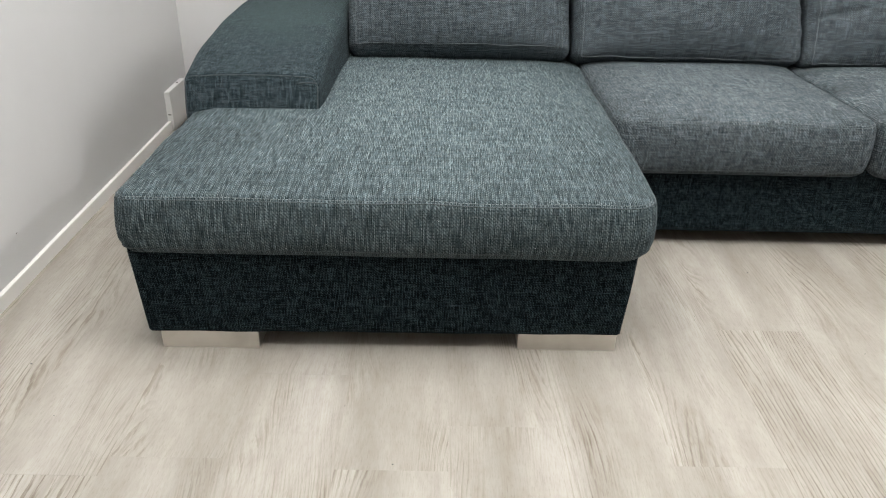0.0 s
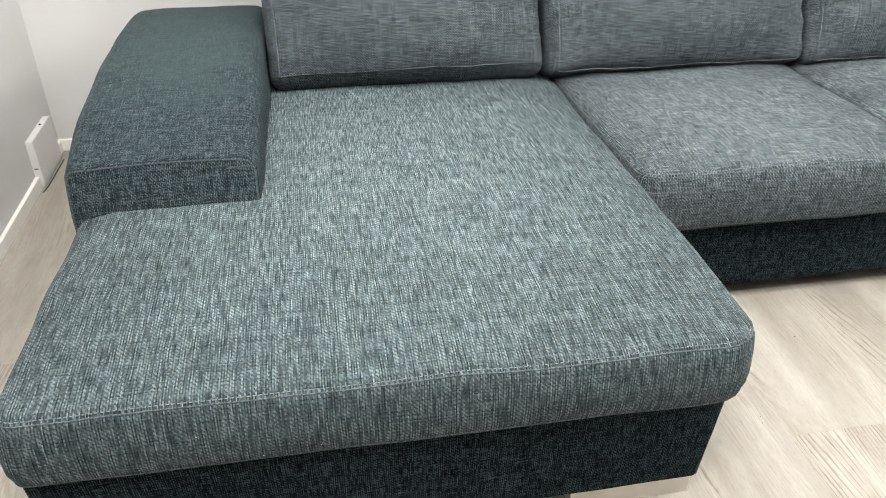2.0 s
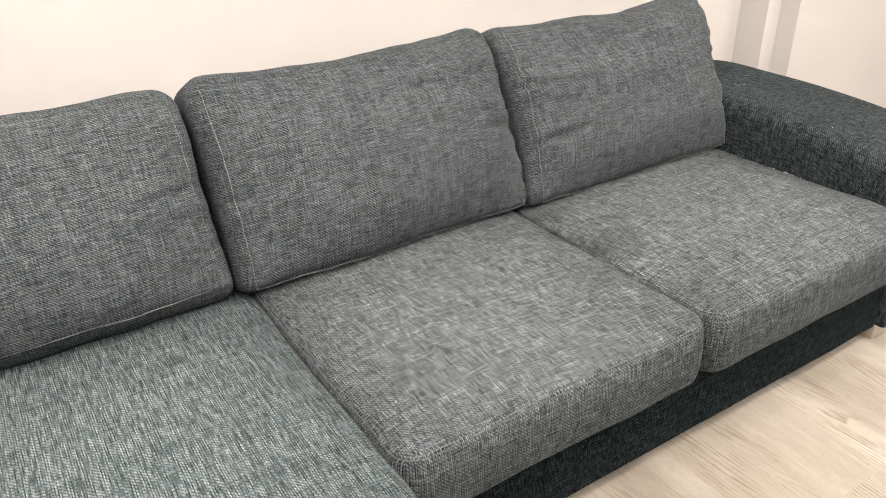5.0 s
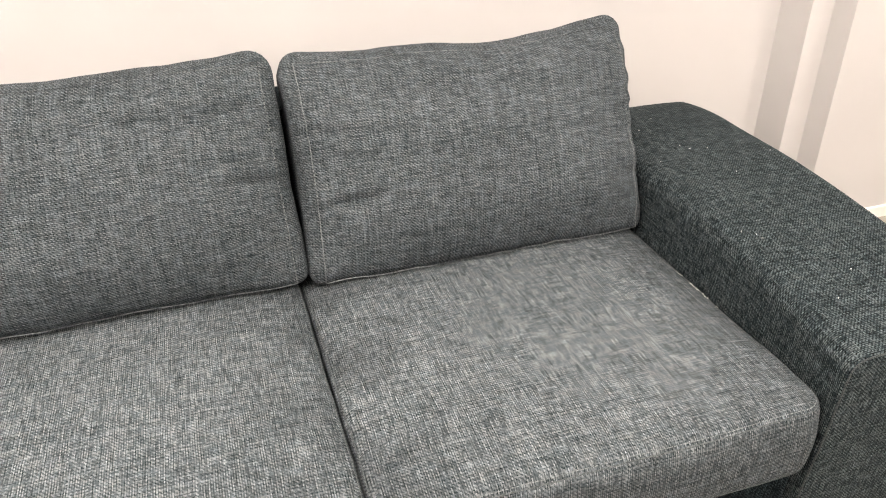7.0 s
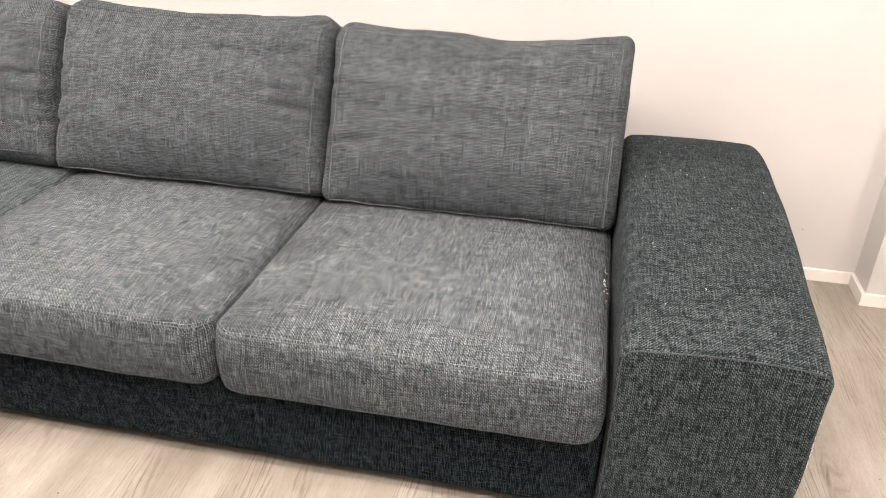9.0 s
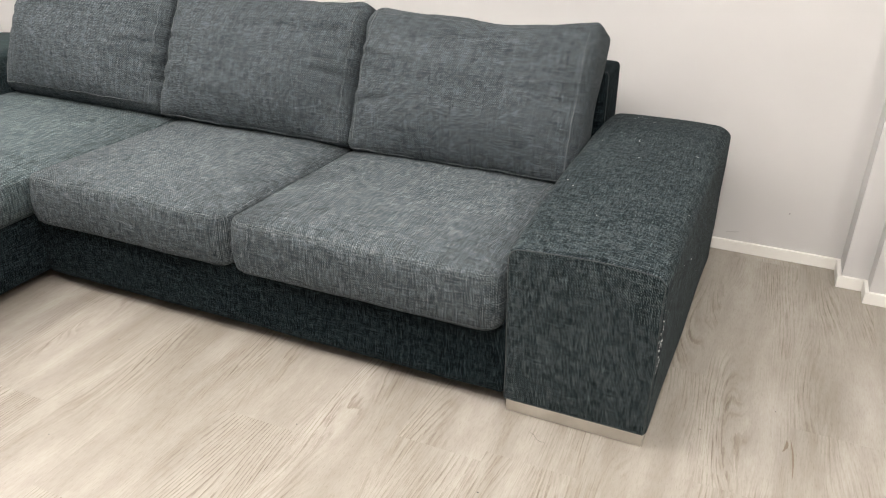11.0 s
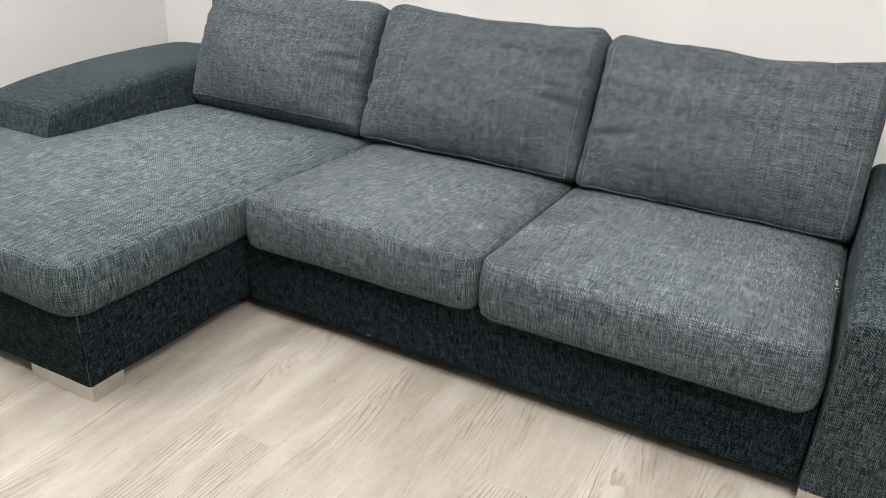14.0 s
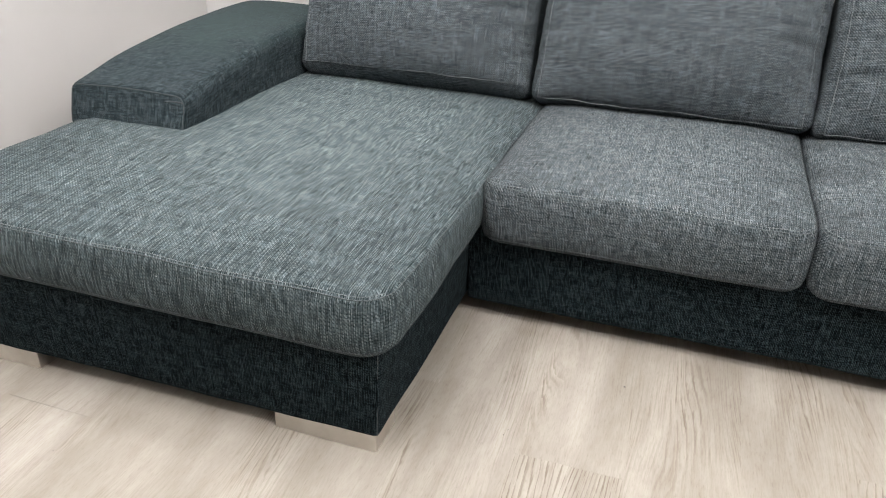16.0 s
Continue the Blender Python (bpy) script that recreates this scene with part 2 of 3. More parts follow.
def floor_material(name, plain, figured, dark, ragged):
    """Lime-washed oak planks, each with its own shift of the grain; plain, figured: between which the ring lines set in; dark, ragged: their colour and how they break."""
    k = Nodes(name)
    info = k.add("ShaderNodeObjectInfo").outputs["Random"]
    shift = k.add("ShaderNodeCombineXYZ")
    k.join(k.math("MULTIPLY", info, 37.0), shift.inputs[0])
    k.join(k.math("MULTIPLY", info, 91.0), shift.inputs[1])
    p = k.coords("Object")
    sep = k.add("ShaderNodeSeparateXYZ")
    k.join(p, sep.inputs[0])
    # growth rings: bent bands that run along the plank and close into arches
    arch = k.noise(k.scaled(p, 5.2, 1.0, 1, shift.outputs[0]), 1.0, 1.2, 0.4)
    kink = k.noise(k.scaled(p, 40, 7, 1, shift.outputs[0]), 1.0, 3.0, 0.6)
    field = k.math("ADD", k.math("MULTIPLY", sep.outputs[0], 0.55), k.math("MULTIPLY", arch, 0.12))
    field = k.math("ADD", field, k.math("MULTIPLY", kink, 0.0045))
    rings = k.math("FRACT", k.math("DIVIDE", field, 0.0062))
    broken = k.noise(k.scaled(p, 110, 11, 1, shift.outputs[0]), 1.0, 3.0, 0.65)
    rings = k.math("ADD", rings, k.math("MULTIPLY", k.math("SUBTRACT", broken, 0.5), ragged))
    pores = k.noise(k.scaled(p, 420, 45, 1, shift.outputs[0]), 1.0, 3.0, 0.65)
    fibre = k.noise(k.scaled(p, 260, 34, 1, shift.outputs[0]), 1.0, 4.0, 0.65)
    broad = k.noise(k.scaled(k.add("ShaderNodeNewGeometry").outputs["Position"], 9.0, 1.3, 1), 1.0, 4.0, 0.55)
    wash = k.math("MULTIPLY_ADD", broad, 0.65, k.math("MULTIPLY", k.noise(k.scaled(p, 11.0, 1.6, 1, shift.outputs[0]), 1.0, 4.0, 0.55), 0.35))
    cloud = k.noise(k.scaled(p, 28, 12, 1, shift.outputs[0]), 1.0, 3.0, 0.6)
    where = k.noise(k.scaled(p, 5.0, 1.5, 1, shift.outputs[0]), 1.0, 2.5, 0.55)
    base = k.ramp(wash, (0.34, (0.264, 0.240, 0.211)), (0.50, (0.336, 0.311, 0.279)), (0.64, (0.404, 0.381, 0.350)))
    base = k.mix("MULTIPLY", 0.5, base, k.ramp(cloud, (0.34, (0.90, 0.885, 0.86)), (0.60, (1.03, 1.04, 1.03))))
    lined = k.ramp(rings, (0.0, dark), (0.14, tuple(0.35 + 0.65 * c for c in dark)), (0.26, (1.0, 1.0, 1.0)), (0.9, (1.04, 1.04, 1.04)))
    strength = k.ramp(where, (plain, (0.04, 0.04, 0.04)), (figured, (0.9, 0.9, 0.9)))
    c = k.mix("MULTIPLY", strength, base, lined)
    c = k.mix("MULTIPLY", 0.38, c, k.ramp(fibre, (0.36, (0.80, 0.77, 0.74)), (0.55, (1.0, 1.0, 1.0))))
    c = k.mix("MULTIPLY", 0.35, c, k.ramp(pores, (0.30, (0.55, 0.50, 0.45)), (0.45, (1.0, 1.0, 1.0))))
    tone = k.ramp(info, (0.0, (0.965, 0.965, 0.96)), (1.0, (1.0, 1.0, 1.0)))
    c = k.mix("MULTIPLY", 1.0, c, tone)
    # open pores: short crisp dark dashes that follow the rings
    bent = k.add("ShaderNodeCombineXYZ")
    k.join(k.math("MULTIPLY", field, 430.0), bent.inputs[0])
    k.join(k.math("MULTIPLY_ADD", sep.outputs[1], 6.0, k.math("MULTIPLY", info, 57.0)), bent.inputs[1])
    dashes = k.noise(bent.outputs[0], 1.0, 2.5, 0.6)
    spread = k.ramp(where, (0.42, (0.08, 0.08, 0.08)), (0.60, (0.75, 0.75, 0.75)))
    c = k.mix("MULTIPLY", spread, c, k.ramp(dashes, (0.34, (0.68, 0.645, 0.60)), (0.45, (0.915, 0.90, 0.885)), (0.56, (1.03, 1.03, 1.03))))
    k.bump(k.math("ADD", k.math("MULTIPLY", rings, 0.3), k.math("MULTIPLY", fibre, 0.6)), 0.10, 0.001)
    return k.finish(c, k.math("ADD", k.math("MULTIPLY", fibre, 0.16), 0.42), 0, 0.28)


OAK = floor_material("limed_oak", 0.48, 0.64, (0.66, 0.625, 0.58), 1.5)
FIGURED_OAK = floor_material("figured_limed_oak", 0.28, 0.48, (0.57, 0.53, 0.48), 1.15)


def metal_material():
    k = Nodes("satin_metal")
    p = k.coords("Object")
    brushed = k.noise(k.scaled(p, 12, 12, 900), 1.0, 2)
    smudge = k.noise(p, 14, 4)
    k.bump(brushed, 0.05, 0.0005)
    return k.finish(k.ramp(smudge, (0.35, (0.62, 0.59, 0.55)), (0.65, (0.74, 0.71, 0.67))),
                    k.math("ADD", k.math("MULTIPLY", smudge, 0.12), 0.32), 1.0)


METAL = metal_material()
# brown board, added to bounce warm light under the sofa
def board_material():
    k = Nodes("bounce_chipboard")
    p = k.coords("Object")
    n = k.math("ADD", k.math("MULTIPLY", k.noise(p, 220, 3), 0.6), k.math("MULTIPLY", k.noise(p, 7, 3), 0.4))
    return k.finish(k.ramp(n, (0.38, (0.30, 0.20, 0.125)), (0.62, (0.46, 0.33, 0.22))), 0.8, 0, 0.2)


BOUNCE_BOARD = board_material()
DARK = Nodes("black_plastic").finish((0.012, 0.012, 0.013), 0.5)
GAP = Nodes("floor_joint").finish((0.22, 0.195, 0.165), 0.8)
SCUFF = Nodes("scuff").finish((0.10, 0.095, 0.09), 0.8)
KNOT = Nodes("wood_knot").finish((0.19, 0.15, 0.115), 0.7)
LINT = Nodes("lint").finish((0.62, 0.64, 0.64), 0.9)
GLOW = Nodes("lamp_diffuser")
GLOW.bsdf.inputs["Emission Color"].default_value = (1, 0.97, 0.93, 1)
GLOW.bsdf.inputs["Emission Strength"].default_value = 6.0
GLOW = GLOW.finish((0.9, 0.9, 0.9), 0.5)


# ---- mesh helpers ----
def part(name, bm, material, parent=None, label="", smooth=False):
    """Links a bmesh as one mesh object, under a thing or a part."""
    me = bpy.data.meshes.new(name)
    bm.normal_update()
    bm.to_mesh(me)
    bm.free()
    me.materials.append(material)
    if smooth:
        me.polygons.foreach_set("use_smooth", [True] * len(me.polygons))
    ob = new(name, me)
    if parent is not None:
        ob.parent = parent
    if label:
        tagged(ob, label)
    return ob


def thing(name, label, category, at=(0, 0, 0), group="", kind=""):
    ob = new(name)
    ob.location = at
    return tagged(ob, label, category, group, kind)


def box_bm(x0, x1, y0, y1, z0, z1, bevel=0.0, segments=2):
    bm = bmesh.new()
    bmesh.ops.create_cube(bm, size=1.0)
    for v in bm.verts:
        v.co = Vector((x0 if v.co.x < 0 else x1, y0 if v.co.y < 0 else y1, z0 if v.co.z < 0 else z1))
    if bevel:
        bmesh.ops.bevel(bm, geom=bm.edges[:], offset=bevel, segments=segments, profile=0.5, affect="EDGES")
    return bm


def outline(a, b, radii, step):
    """Rounded rectangle round the origin with half sides a, b: corners in the order (+,+), (-,+), (-,-), (+,-).
    Returns functions of the inset, one a point, so that rings of different insets correspond."""
    pts = []
    corners = [(1, 1, 0), (-1, 1, 90), (-1, -1, 180), (1, -1, 270)]
    for c, (sx, sy, start) in enumerate(corners):
        r = radii[c]
        for k in range(7):
            pts.append((sx, sy, r, radians(start + 90 * k / 6), None, 0.0))
        nx, ny, _ = corners[(c + 1) % 4]
        length = 2 * (a if nx != sx else b)
        n = max(2, int(length / step))
        for k in range(1, n):
            pts.append((sx, sy, r, radians(start + 90), (nx, ny, radii[(c + 1) % 4]), k / n))
    return pts


def ring(pts, a, b, inset):
    out = []
    for sx, sy, r, ang, nxt, f in pts:
        def arc(cx, cy, rad, an):
            rad2 = max(rad - inset, 0.0015)
            return Vector((cx * (a - inset - rad2) + rad2 * math.cos(an), cy * (b - inset - rad2) + rad2 * math.sin(an)))
        p = arc(sx, sy, r, ang)
        if nxt is not None:
            p = p.lerp(arc(nxt[0], nxt[1], nxt[2], ang), f)
        out.append(p)
    return out


def soft_block(w, h, d, radii, r_front, r_back, deform, step=0.02, turn=(False, False, False), shift=(0, 0), top_rings=12):
    """A padded block: a rounded outline w x h in its u, v and a depth d along n, with rounded edges.
    deform(u, v, n) gives the final place. Returns the bmesh, with UVs in metres, and its rings."""
    a, b = w / 2, h / 2
    pts = outline(a, b, radii, step)
    prof = []
    for k in range(5):
        t = radians(90 * k / 4)
        prof.append((r_back * (1 - math.sin(t)), r_back * (1 - math.cos(t))))
    side = max(2, int((d - r_front - r_back) / 0.025))
    for k in range(1, side):
        prof.append((0.0, r_back + (d - r_front - r_back) * k / side))
    edge = len(prof)
    for k in range(6):
        t = radians(90 * k / 5)
        prof.append((r_front * (1 - math.cos(t)), d - r_front * (1 - math.sin(t))))
    last = min(a, b) - 0.004
    for k in range(1, top_rings + 1):
        prof.append((r_front + (last - r_front) * (k / top_rings) ** 0.9, d))
    back = [(min(a, b) - 0.004, 0.0), (min(a, b) * 0.6, 0.0), (min(a, b) * 0.3, 0.0)]
    prof = back + prof
    edge += len(back)
    bm = bmesh.new()
    uvl = bm.loops.layers.uv.new("UVMap")
    raw, rings = {}, []
    for inset, n in prof:
        row = []
        for p in ring(pts, a, b, inset):
            v = bm.verts.new(deform(p.x, p.y, n))
            raw[v] = (p.x, p.y, n)
            row.append(v)
        rings.append(row)
    faces = []
    count = len(pts)
    for r0, r1 in zip(rings, rings[1:]):
        for k in range(count):
            q = (r0[k], r0[(k + 1) % count], r1[(k + 1) % count], r1[k])
            faces.append(bm.faces.new(q))
    faces.append(bm.faces.new(rings[-1]))
    faces.append(bm.faces.new(rings[0][::-1]))
    for f in faces:
        q = [Vector(raw[v]) for v in f.verts]
        nor = (q[1] - q[0]).cross(q[2] - q[0]) if len(q) == 4 else Vector((0, 0, 1))
        if nor.length < 1e-9 and len(q) == 4:
            nor = (q[2] - q[1]).cross(q[3] - q[1])
        ax = max(range(3), key=lambda i: abs(nor[i]))
        for loop in f.loops:
            u, v, n = raw[loop.vert]
            uv = ((v, n), (u, n), (u, v))[ax]
            if turn[ax]:
                uv = uv[::-1]
            loop[uvl].uv = (uv[0] + shift[0], uv[1] + shift[1])
    bmesh.ops.recalc_face_normals(bm, faces=bm.faces[:])
    return bm, [[v.co.copy() for v in row] for row in rings], edge


def tube(path, radius, sides=6, closed=False, bm=None):
    """A thin round cord along a path."""
    bm = bm or bmesh.new()
    n = len(path)
    rows = []
    for k, p in enumerate(path):
        p0 = path[(k - 1) % n] if closed or k > 0 else p
        p1 = path[(k + 1) % n] if closed or k < n - 1 else p
        t = (p1 - p0)
        t = t.normalized() if t.length > 1e-9 else Vector((1, 0, 0))
        x = t.cross(Vector((0.31, 0.22, 0.93))).normalized()
        y = t.cross(x)
        rows.append([bm.verts.new(p + radius * (math.cos(2 * math.pi * s / sides) * x + math.sin(2 * math.pi * s / sides) * y)) for s in range(sides)])
    pairs = list(zip(rows, rows[1:])) + ([(rows[-1], rows[0])] if closed else [])
    for r0, r1 in pairs:
        for s in range(sides):
            bm.faces.new((r0[s], r0[(s + 1) % sides], r1[(s + 1) % sides], r1[s]))
    if not closed:
        bm.faces.new(rows[0][::-1])
        bm.faces.new(rows[-1])
    return bm


def stitches(path, length=0.0055, gap=0.0025, radius=0.0008):
    """Short stitches along a path, in one mesh."""
    bm = bmesh.new()
    dist = [0.0]
    for p, q in zip(path, path[1:]):
        dist.append(dist[-1] + (q - p).length)

    def at(s):
        k = max(0, min(len(path) - 2, int(np.searchsorted(dist, s)) - 1))
        span = max(dist[k + 1] - dist[k], 1e-9)
        return path[k].lerp(path[k + 1], (s - dist[k]) / span)

    s = 0.0
    while s + length < dist[-1]:
        tube([at(s), at(s + length)], radius, 4, False, bm)
        s += length + gap
    return bm


def pushed(path, centre, by):
    """The path, moved outwards from a centre by some millimetres."""
    return [p + (p - centre).normalized() * by for p in path]


def wobble(p, scale, amount, seed=0.0):
    return amount * noise.noise(Vector(p) * scale + Vector((seed, seed * 1.7, -seed)))


# ---- the room ----
WX, BY = -1.106, 3.295      # inner faces of the side wall and of the back wall
EX, FY = 5.4, -4.2          # the walls out of view
STEP1, STEP2 = 2.79, 2.868  # where the back wall comes forward
BY1, BY2 = 3.166, 3.083


def structure(name, bm, material, label="", category=""):
    return tagged(part(name, bm, material), label, category, kind="structure")


wall_left = structure("wall_left", box_bm(WX - 0.12, WX, FY - 0.12, BY + 0.12, 0, CEILING), WALL, "plain white painted side wall", "wall")
wall_back = structure("wall_back", box_bm(WX, STEP1, BY, BY + 0.12, 0, CEILING), WALL, "plain white painted wall behind the sofa", "wall")
structure("wall_pilaster", box_bm(STEP1, STEP2, BY1, BY + 0.12, 0, CEILING), WALL, "white painted narrow wall step", "wall")
structure("wall_back_step", box_bm(STEP2, EX, BY2, BY + 0.12, 0, CEILING), WALL, "white painted wall that steps forward", "wall")
structure("wall_right", box_bm(EX, EX + 0.12, FY - 0.12, BY + 0.12, 0, CEILING), LOW_BOUNCE_WALL, "unseen wall, grey to bounce less light", "wall")
structure("wall_front", box_bm(WX, EX, FY - 0.12, FY, 0, CEILING), LOW_BOUNCE_WALL, "unseen wall, grey to bounce less light", "wall")
structure("ceiling", box_bm(WX - 0.12, EX + 0.12, FY - 0.12, BY + 0.12, CEILING, CEILING + 0.1), CEIL, "white painted ceiling", "ceiling")
floor = structure("floor", box_bm(WX - 0.12, EX + 0.12, FY - 0.12, BY + 0.12, -0.06, -0.004), GAP, "pale lime-washed oak plank floor", "floor")

BBH, BBT = 0.040, 0.013


def baseboard(x0, x1, y0, y1):
    bm = box_bm(x0, x1, y0, y1, 0.0, BBH)
    top = [e for e in bm.edges if all(v.co.z > BBH - 0.001 for v in e.verts)]
    bmesh.ops.bevel(bm, geom=top, offset=0.0022, segments=2, profile=0.5, affect="EDGES")
    return structure("baseboard", bm, TRIM, "low white painted baseboard along the wall", "baseboard")


baseboard(WX, WX + BBT, FY, BY)
baseboard(WX + BBT, STEP1 - BBT, BY - BBT, BY)
baseboard(STEP1 - BBT, STEP1, BY1 - BBT, BY)
baseboard(STEP1, STEP2 - BBT, BY1 - BBT, BY1)
baseboard(STEP2 - BBT, STEP2, BY2 - BBT, BY1)
baseboard(STEP2, EX, BY2 - BBT, BY2)

# ceiling lamps, all unseen: two placed by cast shadows, the rest added as fill
def unseen_lamp(x, y):
    lamp_thing = thing("unseen_lamp", "unseen round white flush ceiling lamp, switched on", "ceiling lamp", (x, y, CEILING), "ceiling lamps")
    bm = bmesh.new()
    bmesh.ops.create_cone(bm, cap_ends=True, segments=40, radius1=0.14, radius2=0.15, depth=0.03, matrix=Matrix.Translation((0, 0, -0.016)))
    part("housing", bm, PLASTIC, lamp_thing, smooth=False)
    bm = bmesh.new()
    bmesh.ops.create_uvsphere(bm, u_segments=40, v_segments=20, radius=0.128, matrix=Matrix.Translation((0, 0, -0.031)) @ Matrix.Diagonal((1, 1, 0.36, 1)))
    bmesh.ops.bisect_plane(bm, geom=bm.verts[:] + bm.edges[:] + bm.faces[:], plane_co=(0, 0, -0.031), plane_no=(0, 0, 1), clear_outer=True)
    part("diffuser", bm, GLOW, lamp_thing, "glowing white domed diffuser", smooth=True)


for lx, ly, wide, watts in LAMPS:
    unseen_lamp(lx, ly)


# ---- the sofa ----
sofa = thing("corner_sofa", "dark blue-grey woven fabric chaise sofa on low metal feet", "sofa")


def seat_cushion(name, x0, x1, y0, y1, z0, z1, radii, r_top, r_bottom, crown, seed, material=SEAT_FABRIC, slope=0.0, flat_left=6, roll=5.5):
    cx, cy = (x0 + x1) / 2, (y0 + y1) / 2
    w, h, d = x1 - x0, y1 - y0, z1 - z0

    def deform(u, v, n):
        fu, fv, fn = abs(2 * u / w), abs(2 * v / h), n / d
        puff = (1 - min(fu, 1) ** (flat_left if u < 0 else 6)) * (1 - min(fv, 1) ** (roll if v < 0 else 5))
        up = max(0.0, (fn - 0.55) / 0.45)
        z = z0 + n + crown * puff * up + slope * (v / h + 0.5) * up
        belly = math.sin(math.pi * min(1, max(0, fn))) * 0.008
        x = cx + u + (belly if u > 0 else -belly) * (fu ** 8)
        y = cy + v + (belly if v > 0 else -belly) * (fv ** 8)
        p = Vector((x, y, z))
        z += wobble(p, 5.0, 0.004, seed) * up + wobble(p, 17.0, 0.0016, seed + 5) * up
        y += wobble(p, 7.0, 0.005, seed + 9) * (fv ** 6)
        x += wobble(p, 7.0, 0.005, seed + 13) * (fu ** 6)
        return Vector((x, y, z))

    bm, rings, edge = soft_block(w, h, d, radii, r_top, r_bottom, deform, shift=(seed * 3.1, seed * 1.3))
    ob = part(name, bm, material, sofa, smooth=True)
    centre = Vector((cx, cy, (z0 + z1) / 2))
    seam_row = rings[edge + 2]
    part("seam", tube(pushed(seam_row, centre, 0.0002), 0.0012, 6, True), PALE_SEAM, ob, smooth=True)
    part("seam", tube(pushed(rings[6], centre, 0.0004), 0.0012, 6, True), SEAM, ob, smooth=True)
    front = sorted((p for p in pushed(rings[edge + 3], centre, 0.0008) if p.y < y0 + 0.05), key=lambda p: p.x)
    part("stitching", stitches(front), THREAD, ob, "pale stitched seam")
    return ob


# chaise: base, cushion
def base_block(name, x0, x1, y0, y1, z0, z1, flare, seed, label="", skew=0.0):
    w, h, d = x1 - x0, y1 - y0, z1 - z0
    cx, cy = (x0 + x1) / 2, (y0 + y1) / 2

    def deform(u, v, n):
        f = n / d
        x, y, z = cx + u * (1 + 2 * flare * f / w), cy + v * (1 + 2 * flare * f / h), z0 + n
        y += skew * (u / w) * (0.5 - v / h)
        p = Vector((x, y, z))
        return Vector((x + wobble(p, 6, 0.003, seed) * abs(2 * u / w) ** 6, y + wobble(p, 6, 0.003, seed + 3) * abs(2 * v / h) ** 6,
                       z + wobble(p, 9, 0.0022, seed + 7) * (1 - f)))

    bm, rings, edge = soft_block(w, h, d, (0.012,) * 4, 0.01, 0.008, deform, shift=(seed, seed * 2), top_rings=3)
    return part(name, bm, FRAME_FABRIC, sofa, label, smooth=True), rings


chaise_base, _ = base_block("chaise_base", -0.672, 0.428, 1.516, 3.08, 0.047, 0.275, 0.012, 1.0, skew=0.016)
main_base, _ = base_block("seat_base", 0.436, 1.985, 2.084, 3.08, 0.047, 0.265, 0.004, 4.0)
for side, cx in ((-1, -0.672), (1, 0.428)):
    corner = [Vector((cx + side * (0.012 * f - 0.0033), 1.516 + side * 0.008 - 0.012 * f + 0.0033, 0.052 + 0.216 * f + 0.001 * math.sin(21 * f))) for f in (i / 24 for i in range(25))]
    part("seam", tube(corner, 0.0011, 6), SEAM, chaise_base, smooth=True)
# added boards that lighten the shaded floor under the bases
part("underside", box_bm(-0.650, 0.405, 1.575, 3.07, 0.0425, 0.0465), BOUNCE_BOARD, chaise_base, "added brown board that bounces light under the base")
part("underside", box_bm(0.446, 1.975, 2.150, 3.07, 0.0425, 0.0465), BOUNCE_BOARD, main_base, "added brown board that bounces light under the base")
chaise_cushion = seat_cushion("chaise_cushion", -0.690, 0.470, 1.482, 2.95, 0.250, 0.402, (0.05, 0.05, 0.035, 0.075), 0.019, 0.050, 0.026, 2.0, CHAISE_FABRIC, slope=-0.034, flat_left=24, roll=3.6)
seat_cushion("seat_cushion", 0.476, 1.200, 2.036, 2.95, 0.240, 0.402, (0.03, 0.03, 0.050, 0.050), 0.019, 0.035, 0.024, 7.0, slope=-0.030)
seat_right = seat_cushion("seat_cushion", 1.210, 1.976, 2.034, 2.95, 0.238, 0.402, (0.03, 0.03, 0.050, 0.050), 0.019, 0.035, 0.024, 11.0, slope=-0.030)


# backrest frame
def backrest():
    x0, x1 = -0.31, 1.990

    def deform(u, v, n):
        # u along the sofa, v up, n forwards
        z = 0.06 + (v + 0.305)
        y = 3.16 - n - 0.02 * (z - 0.06) / 0.6 + 0.10 * (0.66 - z) * (n / 0.14) * 0.0
        return Vector(((x0 + x1) / 2 + u, y + wobble((u, v, n), 5, 0.003), z + wobble((u, v, n), 4, 0.003, 4)))

    bm, rings, edge = soft_block(x1 - x0, 0.61, 0.17, (0.018,) * 4, 0.018, 0.014, deform, step=0.04, shift=(5, 9), top_rings=3)
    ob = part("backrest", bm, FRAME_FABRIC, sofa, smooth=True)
    part("seam", tube(pushed(rings[edge + 2], Vector((0.8, 3.08, 0.36)), 0.0005), 0.0016, 6, True), SEAM, ob, smooth=True)


backrest()


